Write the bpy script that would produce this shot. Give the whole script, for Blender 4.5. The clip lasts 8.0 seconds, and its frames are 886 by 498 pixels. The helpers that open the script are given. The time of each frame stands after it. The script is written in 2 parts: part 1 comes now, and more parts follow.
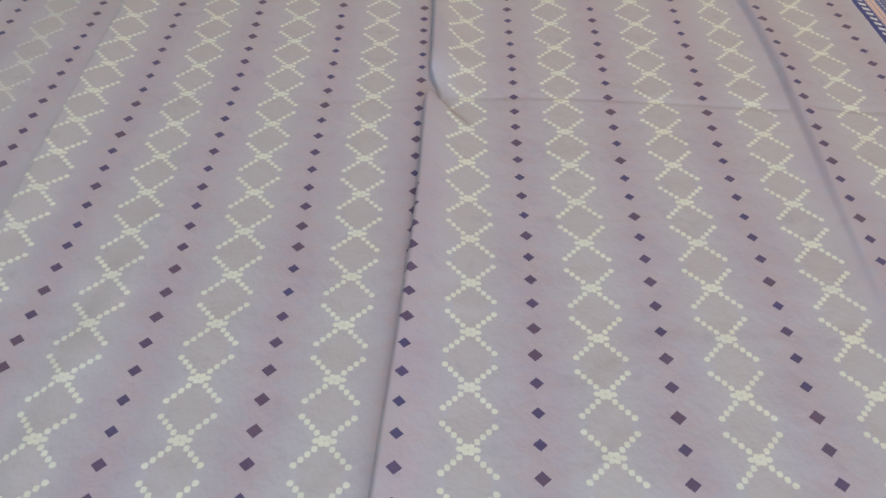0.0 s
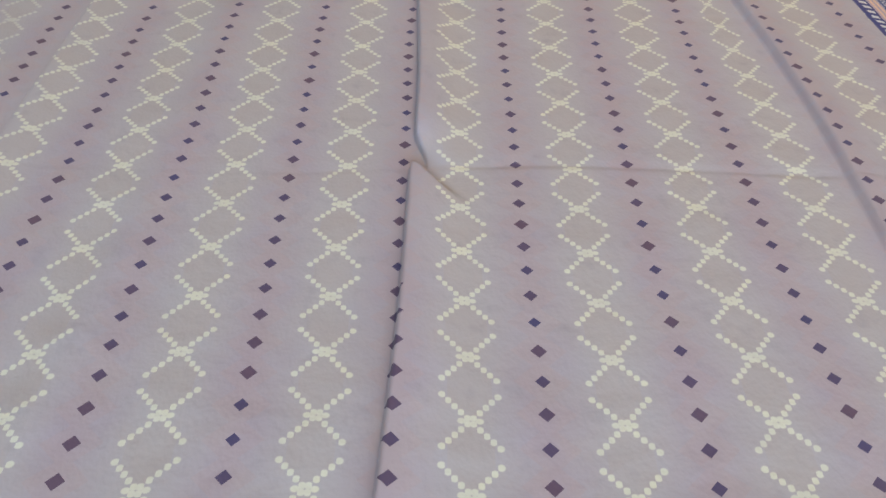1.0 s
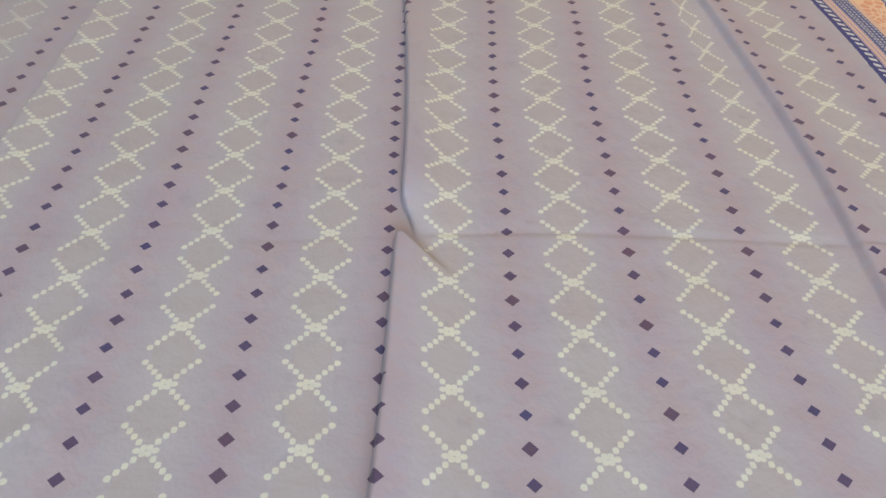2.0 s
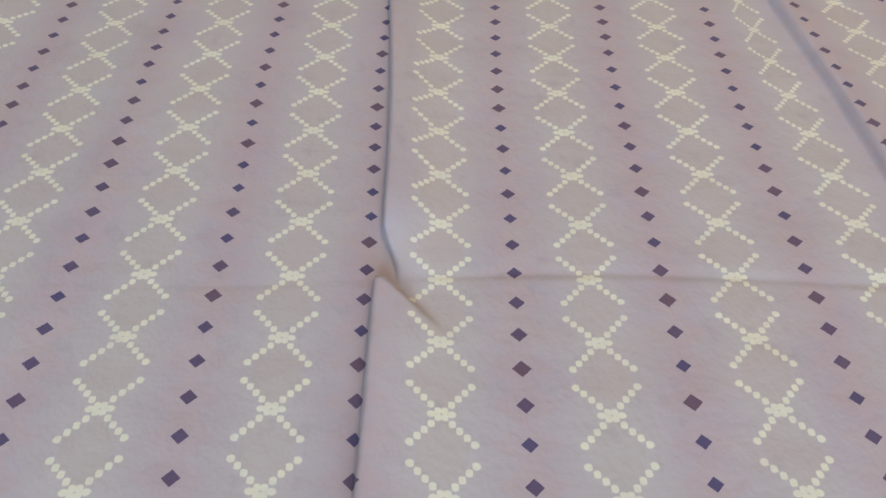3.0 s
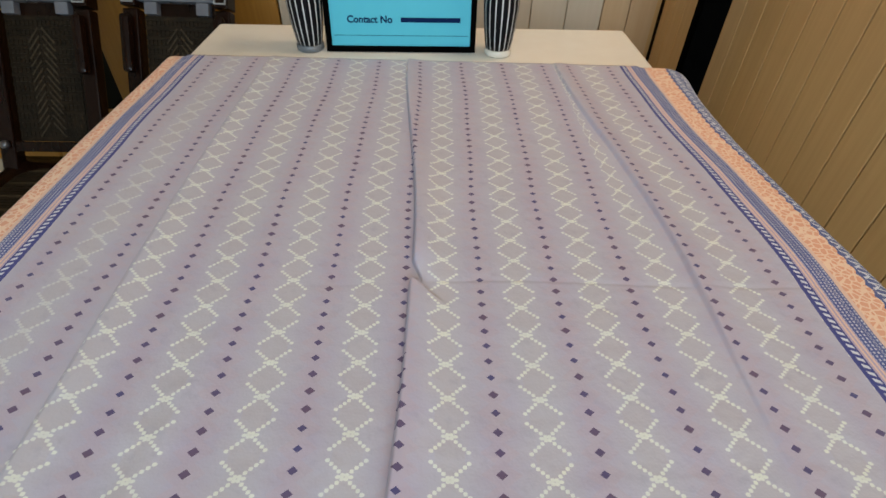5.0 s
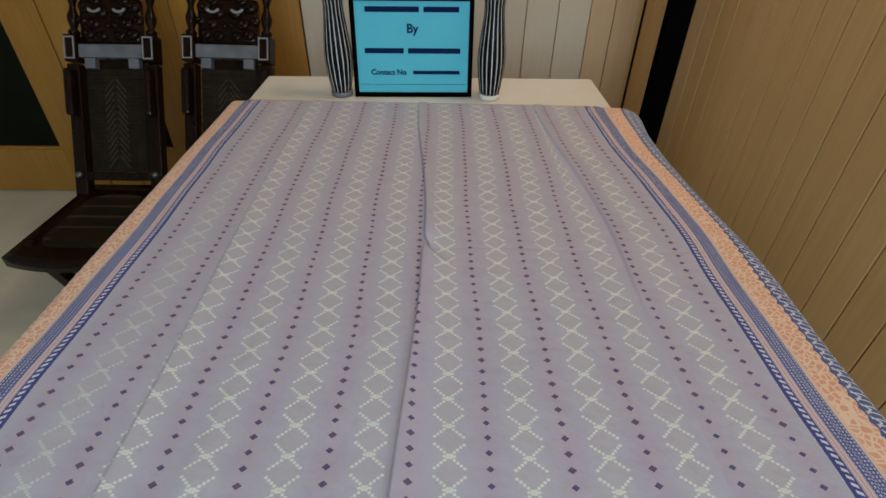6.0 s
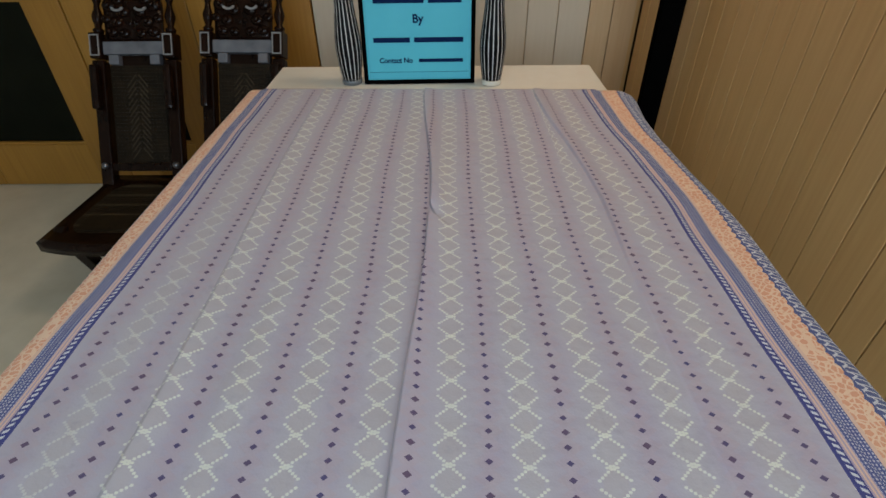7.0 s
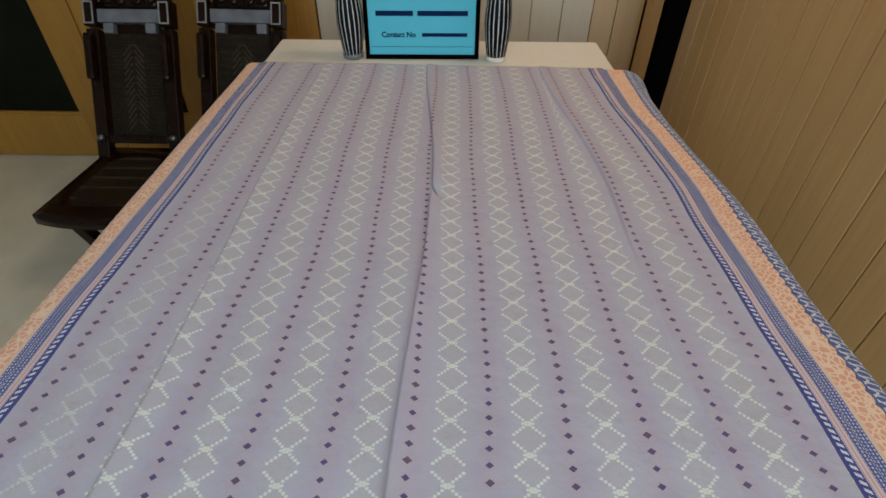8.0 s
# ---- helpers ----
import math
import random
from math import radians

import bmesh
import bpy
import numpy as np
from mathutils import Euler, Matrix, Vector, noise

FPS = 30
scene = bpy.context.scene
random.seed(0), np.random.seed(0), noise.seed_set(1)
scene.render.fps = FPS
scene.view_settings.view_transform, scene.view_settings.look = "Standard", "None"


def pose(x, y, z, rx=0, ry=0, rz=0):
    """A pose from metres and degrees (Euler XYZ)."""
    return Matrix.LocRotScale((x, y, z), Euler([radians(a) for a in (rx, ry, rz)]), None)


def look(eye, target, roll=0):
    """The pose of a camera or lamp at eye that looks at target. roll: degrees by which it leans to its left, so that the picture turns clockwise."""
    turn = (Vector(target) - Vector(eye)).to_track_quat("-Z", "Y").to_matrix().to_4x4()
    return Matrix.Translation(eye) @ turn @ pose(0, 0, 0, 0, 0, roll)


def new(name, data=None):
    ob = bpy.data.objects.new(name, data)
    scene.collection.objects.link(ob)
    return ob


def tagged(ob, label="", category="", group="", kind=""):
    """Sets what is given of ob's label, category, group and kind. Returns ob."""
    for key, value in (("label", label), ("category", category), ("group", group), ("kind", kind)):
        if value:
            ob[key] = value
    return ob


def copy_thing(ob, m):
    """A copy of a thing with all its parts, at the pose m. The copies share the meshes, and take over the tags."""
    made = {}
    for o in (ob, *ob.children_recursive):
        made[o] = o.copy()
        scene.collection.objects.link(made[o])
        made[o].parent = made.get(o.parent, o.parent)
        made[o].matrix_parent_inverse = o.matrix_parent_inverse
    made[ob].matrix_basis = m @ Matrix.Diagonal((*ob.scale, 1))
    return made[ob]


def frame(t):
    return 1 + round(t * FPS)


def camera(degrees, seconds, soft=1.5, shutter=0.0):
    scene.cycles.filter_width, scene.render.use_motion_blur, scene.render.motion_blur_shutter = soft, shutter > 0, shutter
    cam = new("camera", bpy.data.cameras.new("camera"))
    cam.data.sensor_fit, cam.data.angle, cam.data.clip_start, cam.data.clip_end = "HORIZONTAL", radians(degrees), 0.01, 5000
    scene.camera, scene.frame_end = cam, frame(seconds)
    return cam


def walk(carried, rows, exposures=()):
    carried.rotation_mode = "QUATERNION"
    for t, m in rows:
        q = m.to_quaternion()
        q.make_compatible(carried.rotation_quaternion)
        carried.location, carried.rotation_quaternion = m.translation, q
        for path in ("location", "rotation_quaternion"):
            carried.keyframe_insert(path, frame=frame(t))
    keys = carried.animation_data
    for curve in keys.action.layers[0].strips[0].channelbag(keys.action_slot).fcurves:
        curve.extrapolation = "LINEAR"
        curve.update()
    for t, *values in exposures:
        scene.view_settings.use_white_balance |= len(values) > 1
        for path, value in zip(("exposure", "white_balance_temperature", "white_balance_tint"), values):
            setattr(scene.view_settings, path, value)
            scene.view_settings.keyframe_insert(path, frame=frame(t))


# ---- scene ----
cam = camera(82.11, 8.0, soft=1.6)
PATH = [
    (0, (0.0297, -0.2866, 1.0656), (0.0118, 0.2393, 0.2153), -0.20),
    (0.5, (0.0244, -0.2318, 1.0296), (0.0212, 0.2952, 0.1798), 0.20),
    (1, (0.0278, -0.2002, 1.0335), (0.0275, 0.3570, 0.2032), 0.53),
    (1.5, (0.0306, -0.1813, 1.0484), (0.0348, 0.3884, 0.2266), 1.02),
    (1.7, (0.0312, -0.1775, 1.0514), (0.0377, 0.4010, 0.2360), 1.22),
    (2.8, (0.0373, -0.0768, 1.0094), (0.0476, 0.4258, 0.1393), 1.27),
    (3, (0.0373, -0.0768, 1.0094), (0.0476, 0.4298, 0.1473), 1.27),
    (3.5, (0.0417, -0.1078, 1.0091), (0.0404, 0.4969, 0.2127), 0.81),
    (4, (0.0367, -0.1802, 1.0746), (0.0508, 0.4690, 0.3141), 1.47),
    (4.5, (0.0314, -0.2595, 1.1171), (0.0503, 0.4469, 0.4266), 1.45),
    (5, (0.0282, -0.3353, 1.1517), (0.0478, 0.4083, 0.4963), 1.47),
    (5.2, (0.0342, -0.4486, 1.1979), (0.0435, 0.3346, 0.5761), 1.05),
    (6.3, (0.0290, -0.6010, 1.2413), (0.0352, 0.2007, 0.6436), 0.63),
    (6.5, (0.0348, -0.6202, 1.2412), (0.0328, 0.1796, 0.6409), 0.38),
    (7, (0.0401, -0.6811, 1.2438), (0.0280, 0.1173, 0.6418), -0.73),
    (7.5, (0.0323, -0.6778, 1.2542), (0.0280, 0.0984, 0.6237), 0.09),
    (8, (0.0347, -0.6674, 1.2452), (0.0261, 0.1023, 0.6069), 0.37),
]
walk(cam, [(t, look(eye, target, roll)) for t, eye, target, roll in PATH], [(0, 0.04), (1.5, 0.15), (3.5, 0.17), (4.5, 0.18), (5.2, 0.13), (6.3, -0.34), (8, -0.24)])

# ---- light ----
world = bpy.data.worlds.new("world")
scene.world = world
world.use_nodes = True
sky = world.node_tree.nodes.new("ShaderNodeTexSky")
sky.sky_type, sky.sun_disc, sky.sun_elevation, sky.sun_rotation = "NISHITA", False, radians(40), radians(200)
world.node_tree.links.new(sky.outputs[0], world.node_tree.nodes["Background"].inputs[0])
world.node_tree.nodes["Background"].inputs[1].default_value = 0.1


def area_lamp(name, m, w, h, power, colour):
    data = bpy.data.lights.new(name, "AREA")
    data.shape, data.size, data.size_y, data.energy, data.color = "RECTANGLE", w, h, power, colour
    ob = new(name, data)
    ob.matrix_world = m
    return ob


TABLE_Z = 0.76
area_lamp("window_daylight", look((-0.35, -2.62, 1.6), (-0.2, 0.9, 0.8)), 1.7, 1.3, 42, (0.68, 0.86, 1.0))
# unseen fill added from the right, to shade the left sides of the folds
area_lamp("added_side_fill", look((0.86, -1.75, 1.6), (-0.3, 0.6, 0.75)), 0.9, 1.2, 24, (0.70, 0.87, 1.0))
area_lamp("ceiling_light_glow", look((0.55, 0.66, 2.50), (0.58, 0.72, 0)), 0.4, 0.4, 10.5, (1.0, 0.74, 0.50))


# ---- materials ----
class Nodes:
    """A short way to write node trees."""

    def __init__(self, name):
        self.mat = bpy.data.materials.new(name)
        self.mat.use_nodes = True
        self.tree = self.mat.node_tree
        self.bsdf = self.tree.nodes["Principled BSDF"]

    def node(self, kind, **props):
        n = self.tree.nodes.new(kind)
        for key, value in props.items():
            setattr(n, key, value)
        return n

    def put(self, socket, value):
        if isinstance(value, bpy.types.NodeSocket):
            self.tree.links.new(value, socket)
        else:
            socket.default_value = value

    def m(self, op, a, b=0.0, c=0.0):
        n = self.node("ShaderNodeMath", operation=op)
        for s, v in zip(n.inputs, (a, b, c)):
            self.put(s, v)
        return n.outputs[0]

    def mix(self, fac, a, b):
        n = self.node("ShaderNodeMix", data_type="RGBA")
        self.put(n.inputs[0], fac)
        for s, v in ((n.inputs[6], a), (n.inputs[7], b)):
            self.put(s, v if isinstance(v, bpy.types.NodeSocket) else (*v, 1.0))
        return n.outputs[2]

    def noise(self, vec, scale, detail=3.0, stretch=None):
        if stretch:
            mp = self.node("ShaderNodeMapping")
            self.put(mp.inputs[0], vec)
            mp.inputs["Scale"].default_value = stretch
            vec = mp.outputs[0]
        n = self.node("ShaderNodeTexNoise")
        self.put(n.inputs["Vector"], vec)
        n.inputs["Scale"].default_value, n.inputs["Detail"].default_value = scale, detail
        return n.outputs[0]

    def obj(self):
        return self.node("ShaderNodeTexCoord").outputs["Object"]

    def bump(self, height, strength, distance):
        n = self.node("ShaderNodeBump")
        n.inputs["Strength"].default_value, n.inputs["Distance"].default_value = strength, distance
        self.put(n.inputs["Height"], height)
        self.put(self.bsdf.inputs["Normal"], n.outputs[0])

    def done(self, colour, rough, metal=0.0):
        self.put(self.bsdf.inputs["Base Color"], colour if isinstance(colour, bpy.types.NodeSocket) else (*colour, 1.0))
        self.put(self.bsdf.inputs["Roughness"], rough)
        self.put(self.bsdf.inputs["Metallic"], metal)
        return self.mat


def plain(name, a, b, rough, scale=20.0, stretch=None, bump=0.0, metal=0.0, gloss=0.5):
    n = Nodes(name)
    n.bsdf.inputs["Specular IOR Level"].default_value = gloss
    o = n.obj()
    f = n.noise(o, scale, 5.0, stretch)
    g = n.noise(o, scale * 0.13, 2.0)
    k = n.m("MULTIPLY_ADD", f, 1.6, n.m("MULTIPLY_ADD", g, 0.8, -0.7))
    k = n.m("MINIMUM", n.m("MAXIMUM", k, 0.0), 1.0)
    if bump:
        n.bump(f, bump, 0.002)
    r = n.m("MULTIPLY_ADD", g, 0.15, rough - 0.07)
    return n.done(n.mix(k, a, b), r, metal)


PITCH = 0.08     # column of motifs to column of motifs
ROW = 0.0175     # dot to dot along the cloth
INNER = 0.424    # where the border begins, from the middle


def cloth_material():
    n = Nodes("printed_cotton")
    sep = n.node("ShaderNodeSeparateXYZ")
    n.put(sep.inputs[0], n.node("ShaderNodeUVMap", uv_map="cloth").outputs[0])
    u, v = sep.outputs[0], sep.outputs[1]
    wob = n.noise(n.obj(), 9.0, 2.0)
    cu = n.m("DIVIDE", u, PITCH)
    # dark dots on whole columns
    du = n.m("ABSOLUTE", n.m("MULTIPLY", n.m("SUBTRACT", cu, n.m("ROUND", cu)), PITCH))
    rv = n.m("DIVIDE", v, ROW)
    dv = n.m("ABSOLUTE", n.m("MULTIPLY", n.m("SUBTRACT", rv, n.m("ROUND", rv)), ROW))
    cell = n.node("ShaderNodeCombineXYZ")
    n.put(cell.inputs[0], n.m("ROUND", cu))
    n.put(cell.inputs[1], n.m("ROUND", rv))
    rnd = n.node("ShaderNodeTexWhiteNoise", noise_dimensions="2D")
    n.put(rnd.inputs["Vector"], cell.outputs[0])
    r = rnd.outputs[0]
    size = n.m("MULTIPLY_ADD", r, 0.25, 0.86)
    dot = n.m("LESS_THAN", n.m("ADD", n.m("DIVIDE", du, 0.0045), n.m("DIVIDE", dv, 0.0037)), size)
    # pale chains of crosses between the columns
    cx = n.m("SUBTRACT", cu, 0.5)
    eu = n.m("ABSOLUTE", n.m("MULTIPLY", n.m("SUBTRACT", cx, n.m("ROUND", cx)), PITCH))
    xv = n.m("DIVIDE", n.m("ADD", v, -0.72 * ROW), 2 * ROW)
    ev = n.m("ABSOLUTE", n.m("MULTIPLY", n.m("SUBTRACT", xv, n.m("ROUND", xv)), 2 * ROW))
    # five beads along each arm, and one on either side of the middle
    k = n.m("ADD", n.m("MINIMUM", n.m("FLOOR", n.m("DIVIDE", eu, 0.0033)), 4.0), 0.5)
    bu = n.m("DIVIDE", n.m("SUBTRACT", eu, n.m("MULTIPLY", k, 0.0033)), 0.00215)
    bv = n.m("DIVIDE", n.m("SUBTRACT", ev, n.m("MULTIPLY", k, 0.0029)), 0.00165)
    su = n.m("DIVIDE", n.m("SUBTRACT", eu, 0.0048), 0.0022)
    sv = n.m("DIVIDE", ev, 0.0015)
    blob = n.m("MINIMUM", n.m("ADD", n.m("MULTIPLY", bu, bu), n.m("MULTIPLY", bv, bv)), n.m("ADD", n.m("MULTIPLY", su, su), n.m("MULTIPLY", sv, sv)))
    cross = n.m("MINIMUM", n.m("MAXIMUM", n.m("MULTIPLY_ADD", blob, -1.5, 2.0), 0.0), 1.0)
    worn = n.m("MINIMUM", n.m("MAXIMUM", n.m("MULTIPLY_ADD", u, 5.0, 2.35), 0.42), 1.0)
    cross = n.m("MULTIPLY", cross, worn)
    inside = n.m("MULTIPLY", n.m("GREATER_THAN", n.m("DIVIDE", ev, 0.0132), n.m("DIVIDE", eu, 0.0152)), n.m("LESS_THAN", eu, 0.012))
    # ground colour: alternating broad stripes, mottled
    stripe = n.m("MULTIPLY_ADD", n.m("COSINE", n.m("MULTIPLY", cu, 2 * math.pi)), 0.5, 0.5)
    stripe = n.m("MULTIPLY_ADD", wob, 0.6, n.m("MULTIPLY_ADD", stripe, 0.8, -0.25))
    stripe = n.m("MINIMUM", n.m("MAXIMUM", stripe, 0.0), 1.0)
    ground = n.mix(stripe, (0.465, 0.475, 0.555), (0.415, 0.382, 0.505))
    ground = n.mix(n.m("MULTIPLY", inside, 0.35), ground, (0.46, 0.42, 0.43))
    cloud = n.m("MULTIPLY_ADD", n.noise(n.obj(), 34.0, 4.0), 2.6, -0.95)
    cloud = n.m("MINIMUM", n.m("MAXIMUM", cloud, 0.0), 1.0)
    ground = n.mix(n.m("MULTIPLY", cloud, 0.6), ground, (0.475, 0.472, 0.54))
    smudge = n.m("MINIMUM", n.m("MAXIMUM", n.m("MULTIPLY_ADD", n.noise(n.obj(), 75.0, 3.0), 4.0, -2.35), 0.0), 1.0)
    ground = n.mix(n.m("MULTIPLY", smudge, 0.45), ground, (0.33, 0.32, 0.42))
    # pinkish halo of stitches round the dots
    halo = n.m("LESS_THAN", n.m("ADD", n.m("DIVIDE", du, 0.016), n.m("DIVIDE", dv, 0.012)), 1.0)
    ground = n.mix(n.m("MULTIPLY", halo, 0.22), ground, (0.50, 0.38, 0.42))
    fade = n.noise(n.obj(), 60.0, 2.0)
    pale = n.mix(fade, (0.70, 0.755, 0.735), (0.745, 0.775, 0.69))
    col = n.mix(n.m("MULTIPLY", cross, n.m("MULTIPLY_ADD", fade, 0.4, 0.72)), ground, pale)
    dark = n.mix(r, (0.045, 0.045, 0.17), (0.11, 0.065, 0.13))
    col = n.mix(n.m("MULTIPLY", dot, 0.93), col, dark)
    # border
    d = n.m("MULTIPLY", n.m("SUBTRACT", n.m("ABSOLUTE", u), INNER), 1.02)

    def band(lo, hi):
        return n.m("MULTIPLY", n.m("GREATER_THAN", d, lo), n.m("LESS_THAN", d, hi))

    blue, white, peach, sand = (0.045, 0.055, 0.24), (0.62, 0.66, 0.74), (0.72, 0.37, 0.24), (0.72, 0.52, 0.42)
    col = n.mix(band(0.0, 0.0125), col, blue)
    slash = n.m("FRACT", n.m("DIVIDE", n.m("ADD", v, n.m("MULTIPLY", d, 0.5)), 0.0078))
    slash = n.m("MULTIPLY", n.m("LESS_THAN", slash, 0.5), band(0.0048, 0.0106))
    col = n.mix(slash, col, white)
    lines = n.m("GREATER_THAN", n.m("SINE", n.m("MULTIPLY", d, 2 * math.pi / 0.0042)), 0.1)
    col = n.mix(band(0.0125, 0.0225), col, n.mix(lines, sand, (0.42, 0.36, 0.50)))
    hatch = n.m("MULTIPLY", n.m("GREATER_THAN", n.m("SINE", n.m("MULTIPLY", d, 2 * math.pi / 0.0042)), 0.15), n.m("GREATER_THAN", n.m("SINE", n.m("MULTIPLY", v, 2 * math.pi / 0.0042)), -0.3))
    col = n.mix(band(0.0225, 0.045), col, n.mix(hatch, (0.075, 0.10, 0.29), (0.52, 0.54, 0.66)))
    col = n.mix(band(0.045, 0.050), col, sand)
    vor = n.node("ShaderNodeTexVoronoi", feature="DISTANCE_TO_EDGE")
    cv = n.node("ShaderNodeCombineXYZ")
    n.put(cv.inputs[0], u)
    n.put(cv.inputs[1], v)
    n.put(vor.inputs["Vector"], cv.outputs[0])
    vor.inputs["Scale"].default_value = 125
    flower = n.m("LESS_THAN", vor.outputs["Distance"], 0.11)
    col = n.mix(band(0.050, 0.082), col, n.mix(flower, peach, (0.82, 0.60, 0.44)))
    scallop = n.m("MULTIPLY", n.m("ABSOLUTE", n.m("SINE", n.m("MULTIPLY", v, math.pi / 0.017))), 0.004)
    col = n.mix(n.m("GREATER_THAN", d, n.m("ADD", scallop, 0.078)), col, (0.07, 0.10, 0.28))
    ta = n.m("ABSOLUTE", n.m("SUBTRACT", n.m("FRACT", n.m("DIVIDE", v, 0.017)), 0.5))
    tri = n.m("ABSOLUTE", n.m("SUBTRACT", n.m("FRACT", n.m("DIVIDE", n.m("SUBTRACT", d, 0.082), 0.026)), ta))
    tri = n.m("MAXIMUM", n.m("LESS_THAN", tri, 0.09), n.m("LESS_THAN", n.m("ABSOLUTE", n.m("SUBTRACT", ta, 0.25)), 0.06))
    col = n.mix(n.m("MULTIPLY", tri, n.m("GREATER_THAN", d, 0.085)), col, white)
    # weave and creased relief
    weave = n.noise(n.obj(), 420.0, 1.0)
    soft = n.noise(n.obj(), 26.0, 4.0)
    n.bump(n.m("ADD", n.m("MULTIPLY", soft, 1.0), n.m("MULTIPLY", weave, 0.06)), 0.6, 0.004)
    n.bsdf.inputs["Sheen Weight"].default_value = 0.12
    return n.done(col, 0.85)


def panel_material(name, a, b, c):
    """Varnished boards: long grain and broad blotches."""
    n = Nodes(name)
    o = n.obj()
    info = n.node("ShaderNodeObjectInfo").outputs["Random"]
    g = n.noise(o, 14.0, 6.0, (6.0, 6.0, 0.25))
    k = n.m("MINIMUM", n.m("MAXIMUM", n.m("MULTIPLY_ADD", g, 1.5, n.m("MULTIPLY_ADD", info, 0.4, -0.45)), 0.0), 1.0)
    col = n.mix(k, a, b)
    col = n.mix(n.m("MULTIPLY", n.noise(o, 2.2, 2.0), 0.5), col, c)
    n.bump(g, 0.15, 0.002)
    return n.done(col, 0.42)


CLOTH = cloth_material()
WHITE_TOP = plain("white_laminate", (0.84, 0.83, 0.77), (0.80, 0.78, 0.71), 0.32, 30)
CREAM_BOARD = panel_material("cream_boards", (0.60, 0.53, 0.43), (0.55, 0.47, 0.37), (0.50, 0.42, 0.32))
TAN_BOARD = panel_material("tan_boards", (0.66, 0.42, 0.185), (0.54, 0.325, 0.13), (0.38, 0.215, 0.08))
HONEY_WOOD = panel_material("honey_wood", (0.47, 0.235, 0.036), (0.33, 0.150, 0.020), (0.20, 0.085, 0.013))
# cream boards near the corner, with warm light and shade put into the colour
WARM_SHADE_BOARD = panel_material("cream_boards_warm_shade", (0.60, 0.44, 0.27), (0.52, 0.36, 0.21), (0.42, 0.28, 0.15))
DARK_WOOD = plain("dark_carved_wood", (0.005, 0.0022, 0.0015), (0.016, 0.006, 0.0032), 0.20, 40, (1, 1, 0.3), 0.15, 0.0, 0.16)
CANE_PALE = plain("pale_worn_cane", (0.018, 0.013, 0.008), (0.085, 0.062, 0.036), 0.5, 120, None, 0.4, 0.0, 0.2)
BOLT = plain("tarnished_bolt", (0.10, 0.10, 0.11), (0.22, 0.22, 0.23), 0.3, 60, None, 0.1, 0.7)
CANE = plain("dark_woven_cane", (0.003, 0.002, 0.0015), (0.034, 0.023, 0.012), 0.5, 190, (0.6, 1, 1.4), 0.6, 0.0, 0.15)
SILVER = plain("worn_silver_inlay", (0.46, 0.46, 0.47), (0.26, 0.26, 0.27), 0.35, 60, None, 0.2, 0.4)
STONE = plain("polished_pale_stone", (0.76, 0.72, 0.59), (0.60, 0.56, 0.44), 0.18, 6)
BLACK = plain("black_paint", (0.0012, 0.0012, 0.0012), (0.0025, 0.0025, 0.0025), 0.85, 30, None, 0.0, 0.0, 0.0)
BLUE_PAPER = plain("turquoise_paper", (0.055, 0.44, 0.56), (0.07, 0.48, 0.60), 0.6, 12)
INK = plain("navy_ink", (0.004, 0.014, 0.06), (0.007, 0.02, 0.075), 0.8, 30, None, 0.0, 0.0, 0.05)
PLASTER = plain("off_white_plaster", (0.66, 0.62, 0.55), (0.60, 0.56, 0.48), 0.8, 20)
DARK_GLASS = plain("smoked_glass", (0.004, 0.005, 0.003), (0.010, 0.011, 0.006), 0.15, 5, None, 0.0, 0.0, 0.08)
RING_WHITE = plain("white_glaze", (0.75, 0.70, 0.60), (0.70, 0.64, 0.55), 0.3, 30)
RING_GREY = plain("grey_glaze", (0.10, 0.11, 0.12), (0.16, 0.17, 0.18), 0.3, 30)


def vase_material():
    n = Nodes("striped_glaze")
    n.bsdf.inputs["Specular IOR Level"].default_value = 0.12
    sep = n.node("ShaderNodeSeparateXYZ")
    n.put(sep.inputs[0], n.obj())
    a = n.m("ARCTAN2", sep.outputs[1], sep.outputs[0])
    s = n.m("SINE", n.m("ADD", n.m("MULTIPLY", a, 17), n.m("MULTIPLY", sep.outputs[2], 9)))
    s = n.m("GREATER_THAN", n.m("ADD", s, n.m("MULTIPLY_ADD", n.noise(n.obj(), 40.0), 0.3, -0.15)), 0.84)
    return n.done(n.mix(s, (0.004, 0.004, 0.005), (0.62, 0.61, 0.59)), 0.35)


STRIPED = vase_material()


# ---- building helpers ----
def mesh_object(name, bm, material, smooth=False):
    me = bpy.data.meshes.new(name)
    bmesh.ops.recalc_face_normals(bm, faces=bm.faces[:])
    bm.to_mesh(me)
    bm.free()
    me.materials.append(material)
    if smooth:
        for f in me.polygons:
            f.use_smooth = True
    return new(name, me)


def part(name, bm, material, parent, label="", smooth=False):
    ob = mesh_object(name, bm, material, smooth)
    ob.parent = parent
    return tagged(ob, label)


def box_into(bm, x0, x1, y0, y1, z0, z1, m=None, bevel=0.0):
    t = Matrix.Translation(((x0 + x1) / 2, (y0 + y1) / 2, (z0 + z1) / 2)) @ Matrix.Diagonal((x1 - x0, y1 - y0, z1 - z0, 1))
    r = bmesh.ops.create_cube(bm, size=1, matrix=(m @ t) if m else t)
    if bevel:
        es = list({e for v in r["verts"] for e in v.link_edges})
        bmesh.ops.bevel(bm, geom=es, offset=bevel, segments=2, affect="EDGES", profile=0.6)
    return bm


def box(x0, x1, y0, y1, z0, z1, bevel=0.0, m=None):
    return box_into(bmesh.new(), x0, x1, y0, y1, z0, z1, m, bevel)


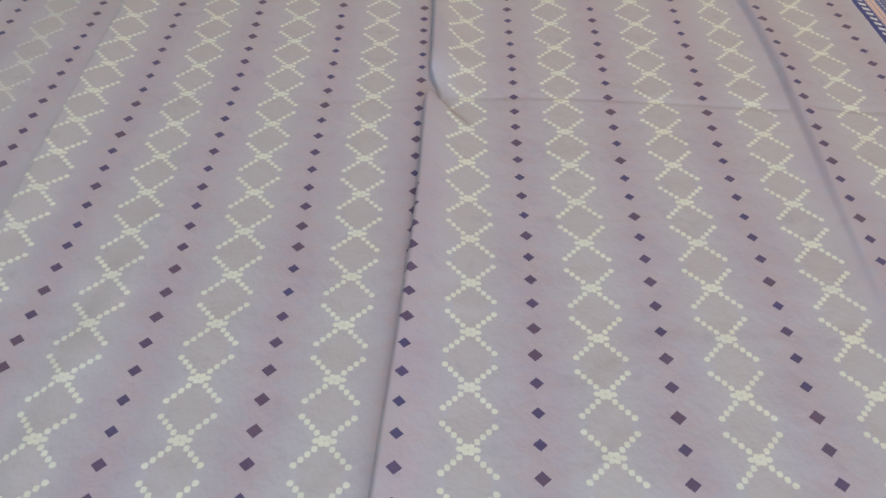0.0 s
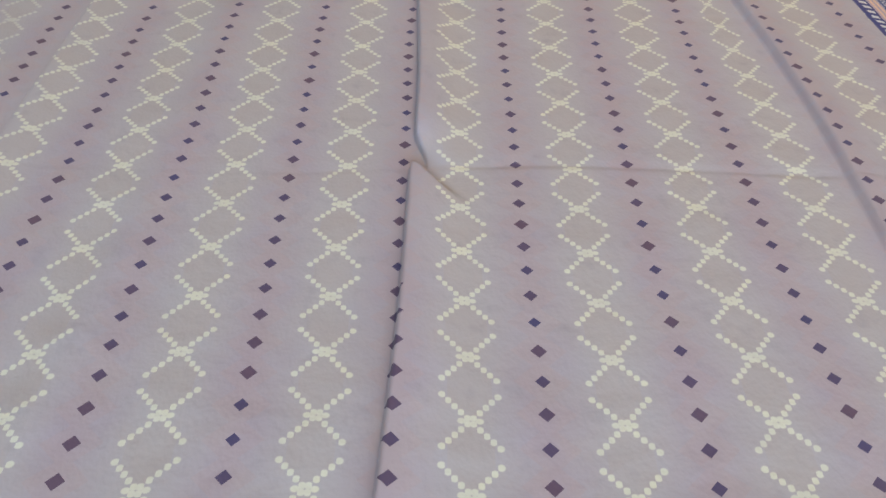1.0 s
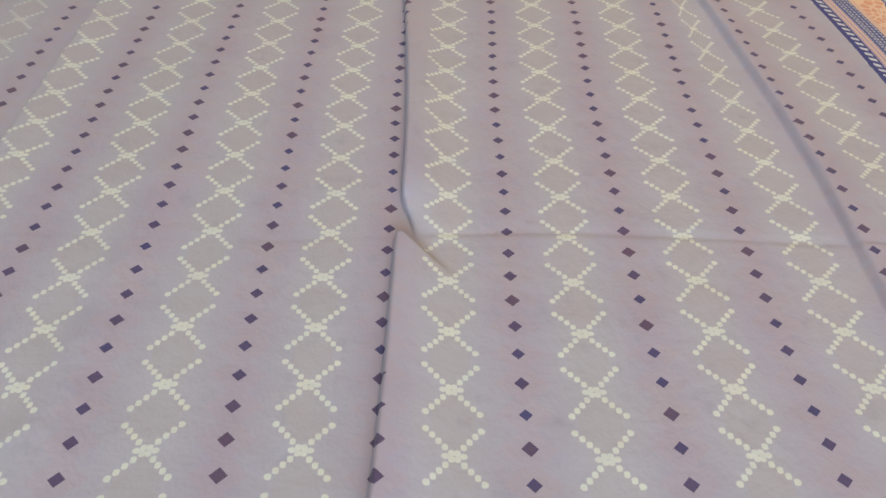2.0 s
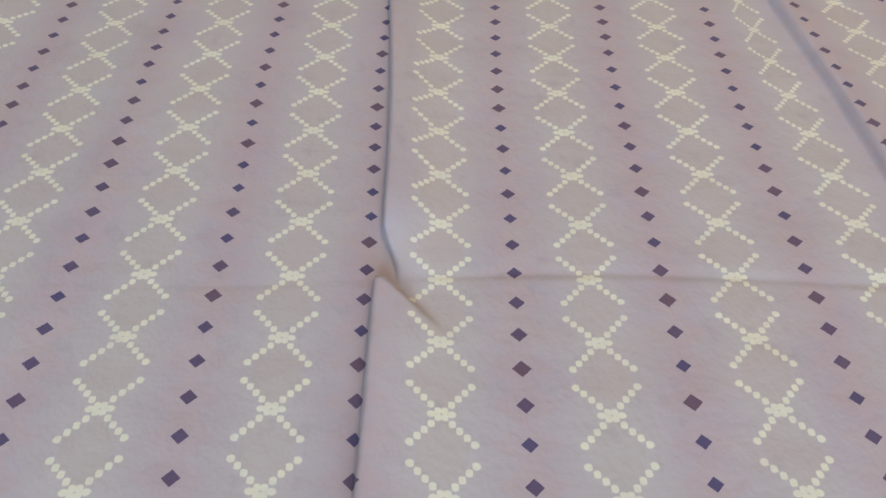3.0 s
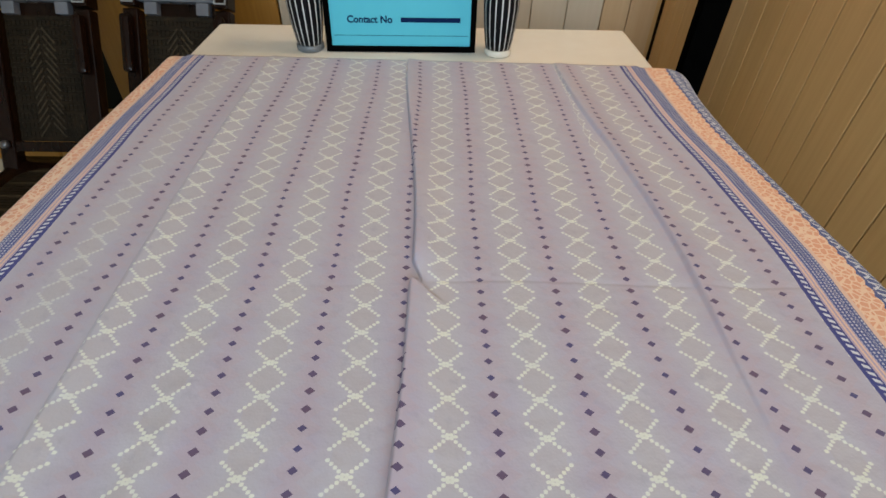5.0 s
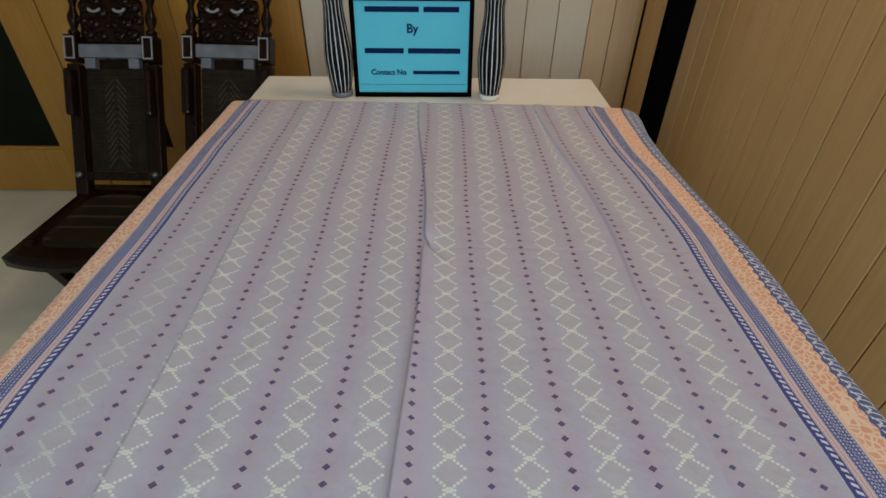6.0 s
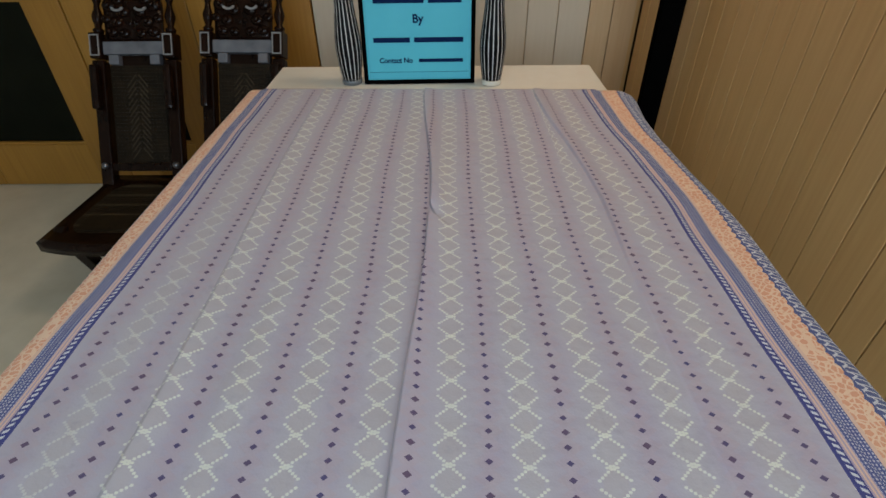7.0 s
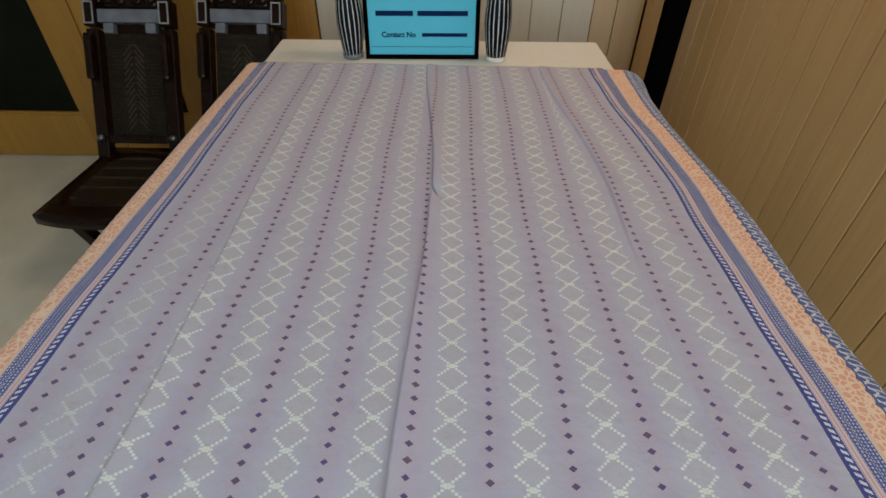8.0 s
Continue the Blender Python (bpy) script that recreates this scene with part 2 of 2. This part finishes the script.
def turned(profile, segments=24, m=None):
    """A lathe shape from (radius, height) pairs."""
    bm = bmesh.new()
    rings = [[bm.verts.new((r * math.cos(2 * math.pi * i / segments), r * math.sin(2 * math.pi * i / segments), z)) for i in range(segments)] for r, z in profile]
    for a, b in zip(rings, rings[1:]):
        for i in range(segments):
            j = (i + 1) % segments
            bm.faces.new((a[i], a[j], b[j], b[i]))
    bm.faces.new(rings[0][::-1])
    bm.faces.new(rings[-1])
    if m:
        bm.transform(m)
    return bm


def empty(name, m=None):
    ob = new(name)
    ob.empty_display_size = 0.1
    if m:
        ob.matrix_world = m
    return ob


def structure(name, bm, material, label, category):
    return tagged(mesh_object(name, bm, material), label, category, "", "structure")


# ---- room ----
X0, XW, Y0, YB, ZC = -2.7, 0.80, -2.7, 1.5, 2.6
structure("floor", box(X0 - 0.1, XW + 0.1, Y0 - 0.1, YB + 0.1, -0.1, 0), STONE, "pale polished stone floor with soft mottling", "floor")
structure("ceiling", box(X0 - 0.1, XW + 0.1, Y0 - 0.1, YB + 0.1, ZC, ZC + 0.1), PLASTER, "plain off-white plaster ceiling", "ceiling")
wall_west = structure("wall_west", box(X0 - 0.1, X0, Y0 - 0.1, YB + 0.1, 0, ZC), PLASTER, "plain off-white plastered side wall", "wall")
# wall behind the camera, with its window opening
bm = bmesh.new()
for b in ((X0, -1.25, 0, ZC), (0.55, XW, 0, ZC), (-1.25, 0.55, 0, 0.9), (-1.25, 0.55, 2.3, ZC)):
    box_into(bm, b[0], b[1], Y0 - 0.1, Y0, b[2], b[3])
structure("wall_south", bm, PLASTER, "plastered wall with a wide window opening", "wall")
wall_north = structure("wall_north", box(-0.5, XW, YB + 0.012, YB + 0.1, 0, ZC), TAN_BOARD, "end wall lined with cream vertical boards", "wall")
# the opening behind the camera is made up for the added side fill
bm = box(XW + 0.012, XW + 0.1, -1.25, YB + 0.1, 0, ZC)
for b in ((Y0, -2.25, 0, ZC), (-2.25, -1.25, 0, 0.95), (-2.25, -1.25, 2.25, ZC)):
    box_into(bm, XW + 0.012, XW + 0.1, b[0], b[1], b[2], b[3])
wall_east = structure("wall_east", bm, DARK_WOOD, "side wall lined with tan varnished boards", "wall")


def boards(parent, along, start, stop, width, material):
    """Upright boards with bevelled edges and open grooves between them."""
    count = int(round((stop - start) / width))
    step = (stop - start) / count
    gap = 0.0035
    if along == "x":
        bm = box(0, step - gap, -0.014, 0, 0.0, ZC, 0.0015)
    else:
        bm = box(-0.014, 0, 0, step - gap, 0.0, ZC, 0.0015)
    first = None
    for i in range(count):
        if first is None:
            ob = first = part("board", bm, material, parent)
        else:
            ob = new("board", first.data)
            ob.parent = parent
        ob.location = (start + i * step, YB + 0.012, 0) if along == "x" else (XW + 0.012, start + i * step, 0)


boards(wall_north, "x", -0.497, 0.600, 0.122, CREAM_BOARD)
# still cream boards; the browner tone paints the corner's shading
boards(wall_north, "x", 0.600, 0.784, 0.092, WARM_SHADE_BOARD)
boards(wall_east, "y", -1.25, 1.485, 0.081, TAN_BOARD)

# wooden doors with smoked glass in the rest of the end wall
wall_door = structure("wall_north_side", box(X0, -0.504, YB + 0.06, YB + 0.1, 0, ZC), HONEY_WOOD, "honey-coloured wooden backing behind the doors", "wall")
tagged(part("jamb", box(-0.995, -0.504, YB - 0.002, YB + 0.058, 0, ZC, 0.004), HONEY_WOOD, wall_door))


def door(x0, x1, name):
    d = empty(name, pose(x0, YB + 0.005, 0))
    w = x1 - x0
    s = 0.15
    for a, b in ((0, s), (w - s, w)):
        part("stile", box(a, b, 0, 0.045, 0.004, 2.05, 0.006), HONEY_WOOD, d)
    for a, b in ((0.004, 0.215), (0.84, 1.00), (1.90, 2.05)):
        part("rail", box(s, w - s, 0.001, 0.044, a, b, 0.006), HONEY_WOOD, d)
    for a, b in ((0.215, 0.84), (1.00, 1.90)):
        part("pane", box(s, w - s, 0.020, 0.026, a, b), DARK_GLASS, d, "dark smoked glass pane")
        bm = bmesh.new()
        for r in ((s, s + 0.012, a, b), (w - s - 0.012, w - s, a, b), (s + 0.012, w - s - 0.012, a, a + 0.012), (s + 0.012, w - s - 0.012, b - 0.012, b)):
            box_into(bm, r[0], r[1], 0.008, 0.019, r[2], r[3])
        part("glazing_bead", bm, HONEY_WOOD, d)
    return tagged(d, "honey-coloured wooden door with dark smoked glass panels", "door", "", "structure")


door(-2.29, -1.505, "door_1")
door(-1.50, -1.00, "door_2")

# ---- table ----
TX0, TX1, TY0, TY1 = -0.464, 0.466, -0.62, 0.885
table = empty("dining_table", pose(0, 0, 0))
part("tabletop", box(TX0, TX1, TY0, TY1, TABLE_Z - 0.035, TABLE_Z, 0.006), WHITE_TOP, table)
for x in (TX0 + 0.05, TX1 - 0.11):
    for y in (TY0 + 0.05, TY1 - 0.11):
        part("leg", box(x, x + 0.06, y, y + 0.06, 0, TABLE_Z - 0.035, 0.005), WHITE_TOP, table)
for x in (TX0 + 0.065, TX1 - 0.085):
    part("apron", box(x, x + 0.02, TY0 + 0.11, TY1 - 0.11, TABLE_Z - 0.115, TABLE_Z - 0.035), WHITE_TOP, table)
tagged(table, "white laminate table, mostly covered by a printed cloth", "table")

# ---- the cloth ----
EDGE = 0.662     # far end of the cloth
NOTCH = 0.046    # the row with the pinched crease
CREASES = (NOTCH, NOTCH + 0.19, NOTCH + 0.39, NOTCH - 0.20, NOTCH - 0.40)


def ridge(d, height, left, right):
    return height * math.exp(-(d / (left if d < 0 else right)) ** 2)


def ease(v, lo, hi):
    k = min(1.0, max(0.0, (v - lo) / (hi - lo)))
    return k * k * (3 - 2 * k)


def fold_x(y):
    """Where the middle fold runs: it leans to one side beyond the pinch and on the near part."""
    return 0.0085 - 0.030 * ease(y, 0.10, 0.70) - 0.026 * ease(-y, 0.02, 0.50) + 0.0015 * math.sin(y * 9.0)


def drawn_in(y):
    """How far the cloth beyond the side fold is pulled towards the middle."""
    return 0.030 * ease(y, 0.05, 0.50)


def side_fold_x(y):
    return 0.312 - drawn_in(y) - 0.014 * ease(y, 0.3, 0.66) + 0.003 * math.sin(y * 8)


def cloth_height(x, y):
    z = 0.0065 + 0.0011 * noise.noise((x * 5, y * 5, 0)) + 0.0006 * noise.noise((x * 17, y * 11, 3))
    k = 0.8 + 0.2 * math.sin(y * 7 + 1)
    # far half of the middle fold: it thins out towards the pinch
    f = x - fold_x(y)
    z += ridge(f + 0.001 - 0.009 * ease(-y, -NOTCH - 0.035, -NOTCH), 0.0125 * k * ease(y, NOTCH - 0.012, NOTCH + 0.050), 0.0012, 0.022)
    # near half: it begins along a slanting line, so that a small wedge of it turns from the light
    start = NOTCH + 0.002 - 0.85 * max(0.0, f)
    z += ridge(f + 0.003, 0.0115 * k * ease(start - y, 0.0, 0.006), 0.0014, 0.020)
    f = x - side_fold_x(y)
    fade = min(1.0, max(0.15, (y + 0.22) / 0.3))
    z += ridge(f, 0.0070 * fade, 0.0022, 0.026)
    f = x + 0.292 + 0.004 * math.sin(y * 6)
    z += ridge(f, 0.0045, 0.003, 0.02)
    f = x + 0.165 + 0.05 * ease(-y, -0.1, 0.4) + 0.004 * math.sin(y * 5 + 2)
    z += ridge(f, 0.0016, 0.006, 0.014)
    z = 0.0065 + (z - 0.0065) * min(1.0, 0.35 + max(0.0, EDGE - y) / 0.09)
    for i, c in enumerate(CREASES):
        side = 1.0 if x > 0.02 else 0.35
        z += ridge(y - c - 0.004 * math.sin(x * 13 + i), -0.0005 * side, 0.0022, 0.005)
    return z


def cloth_side(u, y):
    """From the distance across the cloth to the place across the table: straight on top, rolling softly over its edge."""
    lim, r, most = (0.496, 0.060, 1.15) if u > 0 else (0.484, 0.030, 1.25)
    a = abs(u) - lim
    if a <= 0:
        return u, 0.0
    ang = min(a / r, most)
    x = lim + r * math.sin(ang)
    z = -r * (1 - math.cos(ang))
    if a > most * r:
        x += (a - most * r) * math.cos(most)
        z -= (a - most * r) * math.sin(most)
    x += 0.003 * (a / 0.05) * math.sin(y * 17 + 1.3) * (1 if u > 0 else 0.5)
    return math.copysign(x, u), z


def make_cloth():
    us = list(np.arange(-0.546, -0.32, 0.006)) + list(np.arange(-0.32, -0.27, 0.002)) + list(np.arange(-0.27, -0.06, 0.006)) + list(np.arange(-0.06, -0.012, 0.004)) + list(np.arange(-0.012, 0.04, 0.0009)) + list(np.arange(0.04, 0.06, 0.004)) + list(np.arange(0.06, 0.24, 0.006)) + list(np.arange(0.24, 0.34, 0.0014)) + list(np.arange(0.34, 0.618, 0.006))
    ys = list(np.arange(TY0 - 0.02, NOTCH - 0.05, 0.006)) + list(np.arange(NOTCH - 0.05, NOTCH + 0.03, 0.0012)) + list(np.arange(NOTCH + 0.03, EDGE, 0.006)) + [EDGE]
    bm = bmesh.new()
    layer = bm.loops.layers.uv.new("cloth")
    grid, place = [], {}
    for y in ys:
        row = []
        for u in us:
            x, z = cloth_side(u, y)
            # the mesh runs along the folds
            x += (fold_x(y) - 0.0085) * math.exp(-(u / 0.06) ** 2)
            # beyond the side fold the cloth is drawn in towards the middle
            x -= drawn_in(y) * ease(u, 0.255, 0.300)
            x -= 0.004 * math.sin(y * 6) * math.exp(-((u + 0.292) / 0.05) ** 2)
            across = u if u > 0.20 or u < -0.45 else x
            shift = 0.0024 * math.sin(y * 9 + u * 5) + 0.0008 * math.sin(y * 30 + 2)
            flare = 0.018 * max(0.0, (y - 0.38) / 0.25) * max(0.0, (u - 0.44) / 0.1)
            yy = y + (0.012 * (u / 0.5) * max(0.0, (y - 0.45) / 0.2) * -1.0)
            zz = TABLE_Z + cloth_height(x, y) * (1.0 if abs(u) < 0.46 else 0.5) + z
            zz = max(zz, TABLE_Z + 0.0012) if TX0 - 0.004 < x < TX1 + 0.004 else zz
            vert = bm.verts.new((x + flare, yy, zz))
            place[vert] = (across + shift, y + 0.002 * math.sin(u * 19 + y * 4))
            row.append(vert)
        grid.append(row)
    for a, b in zip(grid, grid[1:]):
        for i in range(len(us) - 1):
            f = bm.faces.new((a[i], a[i + 1], b[i + 1], b[i]))
            for loop in f.loops:
                loop[layer].uv = place[loop.vert]
    ob = mesh_object("table_cloth", bm, CLOTH, True)
    solid = ob.modifiers.new("thickness", "SOLIDIFY")
    solid.thickness, solid.offset = 0.0008, 1.0
    return tagged(ob, "creased lavender printed cotton cloth with orange and blue border on table", "cloth")


make_cloth()

# ---- framed sign on the table ----
SIGN_Y = EDGE + 0.058


def glyphs(text, size, m, parent, label):
    cu = bpy.data.curves.new("lettering", "FONT")
    cu.body, cu.size, cu.align_x, cu.align_y, cu.extrude = text, size, "CENTER", "CENTER", 0.0003
    cu.offset = size * 0.028
    tmp = new("lettering", cu)
    me = bpy.data.meshes.new_from_object(tmp.evaluated_get(bpy.context.evaluated_depsgraph_get()))
    bpy.data.objects.remove(tmp)
    me.materials.clear()
    me.materials.append(INK)
    ob = new("lettering", me)
    ob.parent, ob.matrix_local = parent, m
    return tagged(ob, label)


def framed_sign():
    W, H, B = 0.304, 0.238, 0.011
    s = empty("framed_sign", pose(-0.040, SIGN_Y, TABLE_Z + 0.001, -7, 0, 1))
    for a in ((-W / 2, W / 2, 0, B), (-W / 2, W / 2, H - B, H)):
        part("frame_bar", box(a[0], a[1], 0, 0.016, a[2], a[3], 0.002), BLACK, s)
    for a in ((-W / 2, -W / 2 + B), (W / 2 - B, W / 2)):
        part("frame_bar", box(a[0], a[1], 0.0005, 0.0155, B, H - B, 0.002), BLACK, s)
    part("paper", box(-W / 2 + B, W / 2 - B, 0.007, 0.010, B, H - B), BLUE_PAPER, s, "turquoise printed paper")
    part("backing", box(-W / 2 + B, W / 2 - B, 0.011, 0.014, B, H - B), BLACK, s)
    part("strut", box(-0.03, 0.03, 0.030, 0.033, 0.004, 0.15, 0.001, pose(0, 0.0, 0, -8)), BLACK, s)

    def bar(x0, x1, z, h):
        part("printed_bar", box(x0, x1, 0.0062, 0.0068, z - h / 2, z + h / 2), INK, s)

    def words(lengths, z, h, gap):
        total = sum(lengths) + gap * (len(lengths) - 1)
        x = -total / 2
        for n in lengths:
            bar(x, x + n, z, h)
            x += n + gap

    words((0.132, 0.087), H * 0.875, 0.0125, 0.011)
    glyphs("By", 0.029, pose(0, 0.0066, H * 0.69, 90), s, "dark navy printed word")
    words((0.098, 0.132), H * 0.475, 0.0125, 0.011)
    glyphs("Contact No", 0.0185, pose(-0.062, 0.0066, H * 0.255, 90), s, "dark navy printed words")
    bar(0.0, 0.120, H * 0.255, 0.009)
    bar(-W / 2 + 0.016, W / 2 - 0.016, H * 0.13, 0.0008)
    return tagged(s, "black framed turquoise sign with navy lettering on the table", "sign")


framed_sign()


def vase(x, y, ring, spin, label):
    v = empty("vase", pose(x, y, TABLE_Z + 0.001, 0, 0, spin))
    prof = [(0.024, 0.012), (0.026, 0.022), (0.030, 0.05), (0.033, 0.085), (0.032, 0.11), (0.028, 0.145), (0.0235, 0.18), (0.0225, 0.20), (0.025, 0.225), (0.030, 0.255), (0.032, 0.275), (0.029, 0.290), (0.026, 0.29), (0.025, 0.275), (0.018, 0.20)]
    prof = [(r * 1.06, z * 1.1) for r, z in prof]
    part("body", turned(prof, 40), STRIPED, v, "", True)
    part("base_ring", turned([(0.0255, 0.0), (0.0275, 0.002), (0.0278, 0.011), (0.0260, 0.0130)], 32), ring, v, "glazed base ring", True)
    return tagged(v, label, "vase", "vases beside the sign")


vase(-0.228, SIGN_Y + 0.014, RING_GREY, 20, "black vase with white stripes and a grey base ring")
vase(0.158, SIGN_Y + 0.002, RING_WHITE, 75, "black vase with white stripes and a white base ring")

# ---- black post ----
post = empty("post", pose(0.727, 1.02, 0))
part("shaft", box(-0.034, 0.034, -0.02, 0.02, 0.011, ZC - 0.011, 0.003), BLACK, post)
part("base_plate", box(-0.04, 0.04, -0.04, 0.04, 0.0, 0.010, 0.002), BLACK, post)
part("top_plate", box(-0.04, 0.04, -0.04, 0.04, ZC - 0.010, ZC, 0.002), BLACK, post)
tagged(post, "plain black post standing before the boarded wall", "post")


# ---- low carved chairs ----
def carved_chair(m):
    c = empty("carved_chair", m)
    # leaning back: x across, y up along the back, from the seat's rear edge
    lean = pose(0, 0, 0.30, -30)
    W = 0.31
    for sx in (-1, 1):
        x = sx * (W / 2 - 0.022)
        part("back_post", box(x - 0.022, x + 0.022, -0.02, 0.02, -0.30, 0.44, 0.005, lean), DARK_WOOD, c)
        part("post_block", box(x - 0.021, x + 0.021, -0.030, 0.026, 0.445, 0.535, 0.004, lean), DARK_WOOD, c)
        bm = bmesh.new()
        for r in ((-0.017, 0.017, 0.453, 0.457), (-0.017, 0.017, 0.523, 0.527), (-0.017, -0.0135, 0.457, 0.523), (0.0135, 0.017, 0.457, 0.523)):
            box_into(bm, x + r[0], x + r[1], -0.034, -0.0302, r[2], r[3], lean)
        part("silver_inlay", bm, SILVER, c, "worn silver inlay")
        sp = [(0.016, 0.0), (0.019, 0.012), (0.010, 0.022), (0.017, 0.045), (0.019, 0.06), (0.011, 0.085), (0.009, 0.10), (0.017, 0.125), (0.020, 0.145), (0.012, 0.17), (0.018, 0.19), (0.012, 0.21), (0.004, 0.225)]
        part("finial", turned(sp, 16, lean @ pose(x, 0, 0.537)), DARK_WOOD, c, "", True)
        # scrolled arm bracket beside the back
        part("bracket", box(x - 0.015, x + 0.015, -0.055, -0.022, 0.26, 0.42, 0.012, lean), DARK_WOOD, c)
        part("bolt", turned([(0.012, 0.0), (0.012, 0.010), (0.006, 0.015)], 12, lean @ pose(x, -0.021, 0.06, 90)), BOLT, c, "metal bolt head", True)
    # rail and tabs are greyer than the wood: reflected light painted in
    part("top_rail", box(-W / 2 + 0.044, W / 2 - 0.044, -0.020, 0.014, 0.46, 0.505, 0.004, lean), RAIL, c, "smooth dark rail, its pale sheen painted into the colour")
    for sx in (-1, 1):
        part("rail_tab", box(sx * 0.075 - 0.018, sx * 0.075 + 0.018, -0.018, 0.012, 0.425, 0.459, 0.003, lean), RAIL, c)
    part("back_filler", box(-0.100, 0.100, 0.006, 0.011, 0.425, 0.459, 0.0, lean), DARK_WOOD, c)
    part("bottom_rail", box(-W / 2 + 0.044, W / 2 - 0.044, -0.018, 0.012, 0.040, 0.070, 0.004, lean), DARK_WOOD, c)
    # woven panel: crossing strips on a thin backing
    panel = part("woven_panel", box(-0.100, 0.100, 0.0, 0.004, 0.071, 0.424, 0.0, lean), CANE, c, "dark woven cane panel")
    for i in range(27):
        z = 0.073 + i * 0.0130
        part("cane_strip", box(-0.098, 0.098, -0.006 + 0.002 * (i % 2), -0.002 + 0.002 * (i % 2), z, z + 0.0105, 0.0, lean), CANE, panel)
    for i in range(16):
        x = -0.096 + i * 0.0122
        part("cane_strip", box(x, x + 0.0045, -0.0060, -0.0045, 0.072, 0.424, 0.0, lean), CANE, panel)
    # worn chevrons down the middle of the weave
    for i in range(13):
        z = 0.105 + i * 0.022
        bm = bmesh.new()
        for sx in (-1, 1):
            box_into(bm, -0.026, 0.026, -0.0078, -0.0062, -0.0022, 0.0022, lean @ pose(sx * 0.021, 0, z, 0, sx * 52, 0))
        part("chevron", bm, CANE_PALE, panel, "worn pale cane chevron")
    # carved crest
    bm = bmesh.new()
    box_into(bm, -0.105, 0.105, -0.012, 0.012, 0.506, 0.66, lean, 0.02)
    rng = random.Random(4)
    for sx in (-1, 1):
        for x, z, r in ((0.03, 0.535, 0.022), (0.075, 0.54, 0.024), (0.055, 0.575, 0.026), (0.095, 0.585, 0.020), (0.03, 0.61, 0.026), (0.08, 0.63, 0.028), (0.05, 0.65, 0.022), (0.012, 0.57, 0.014)):
            bmesh.ops.create_icosphere(bm, subdivisions=2, radius=r, matrix=lean @ pose(sx * x, -0.010, z, 0, 0, 0) @ Matrix.Diagonal((1, 0.55, 0.8, 1)))
            bmesh.ops.create_icosphere(bm, subdivisions=1, radius=r * 0.45, matrix=lean @ pose(sx * x + rng.uniform(-0.004, 0.004), -0.022, z, 0, 0, 0))
    part("carved_crest", bm, DARK_WOOD, c, "deeply carved dark crest", True)
    for sx in (-1, 1):
        bm = bmesh.new()
        for k in range(7):
            a = math.pi * (0.15 + 0.11 * k)
            box_into(bm, -0.004, 0.004, -0.002, 0.002, -0.0035, 0.0035, lean @ pose(sx * 0.042 + 0.02 * math.cos(a), -0.030, 0.622 - 0.014 * math.sin(a), 0, math.degrees(a) * 0.0, 0))
        part("pale_inlay", bm, SILVER, c, "pale inlaid curls")
    # seat: shallow dished, wider at the front
    bm = bmesh.new()
    n = 14
    top = []
    for j in range(n + 1):
        v = j / n
        row = []
        for i in range(n + 1):
            s = i / n * 2 - 1
            half = 0.135 + 0.052 * v
            y = 0.04 - 0.41 * v - 0.03 * v * (1 - s * s)
            z = 0.307 - 0.022 * (1 - s * s) * math.sin(math.pi * min(1, v * 1.05)) - 0.02 * v
            row.append(bm.verts.new((s * half, y, z)))
        top.append(row)
    for a, b in zip(top, top[1:]):
        for i in range(n):
            bm.faces.new((a[i], a[i + 1], b[i + 1], b[i]))
    ext = bmesh.ops.extrude_face_region(bm, geom=bm.faces[:])
    bmesh.ops.translate(bm, verts=[g for g in ext["geom"] if isinstance(g, bmesh.types.BMVert)], vec=(0, 0, -0.035))
    part("seat", bm, DARK_WOOD, c, "", True)
    mat = part("woven_seat", box(-0.10, 0.10, -0.30, 0.012, 0.284, 0.288), CANE, c, "woven cane seat centre")
    for i in range(26):
        y = 0.0 - i * 0.0122
        w = 0.095 + 0.0018 * i
        part("cane_strip", box(-w, w, y - 0.0056, y + 0.0056, 0.2945 - 0.00055 * i, 0.2975 - 0.00055 * i, 0.001), CANE_PALE if i % 5 == 2 else CANE, mat)
    for sx in (-1, 1):
        part("leg", box(-0.02, 0.02, -0.02, 0.02, -0.29, 0.02, 0.004, pose(sx * 0.15, -0.30, 0.272, 20)), DARK_WOOD, c)
    part("stretcher", box(-0.15, 0.15, -0.235, -0.205, 0.06, 0.09, 0.004), DARK_WOOD, c)
    return tagged(c, "low dark carved wooden chair with woven back and seat", "chair", "carved chairs by the doors")


# dark rail, lightened to a bluish grey in place of its reflection
RAIL = plain("dark_rail_painted_sheen", (0.09, 0.095, 0.11), (0.19, 0.195, 0.22), 0.25, 20)
chair = carved_chair(pose(-1.105, 1.00, 0))
copy_thing(chair, pose(-0.722, 1.01, 0, 0, 0, -3))
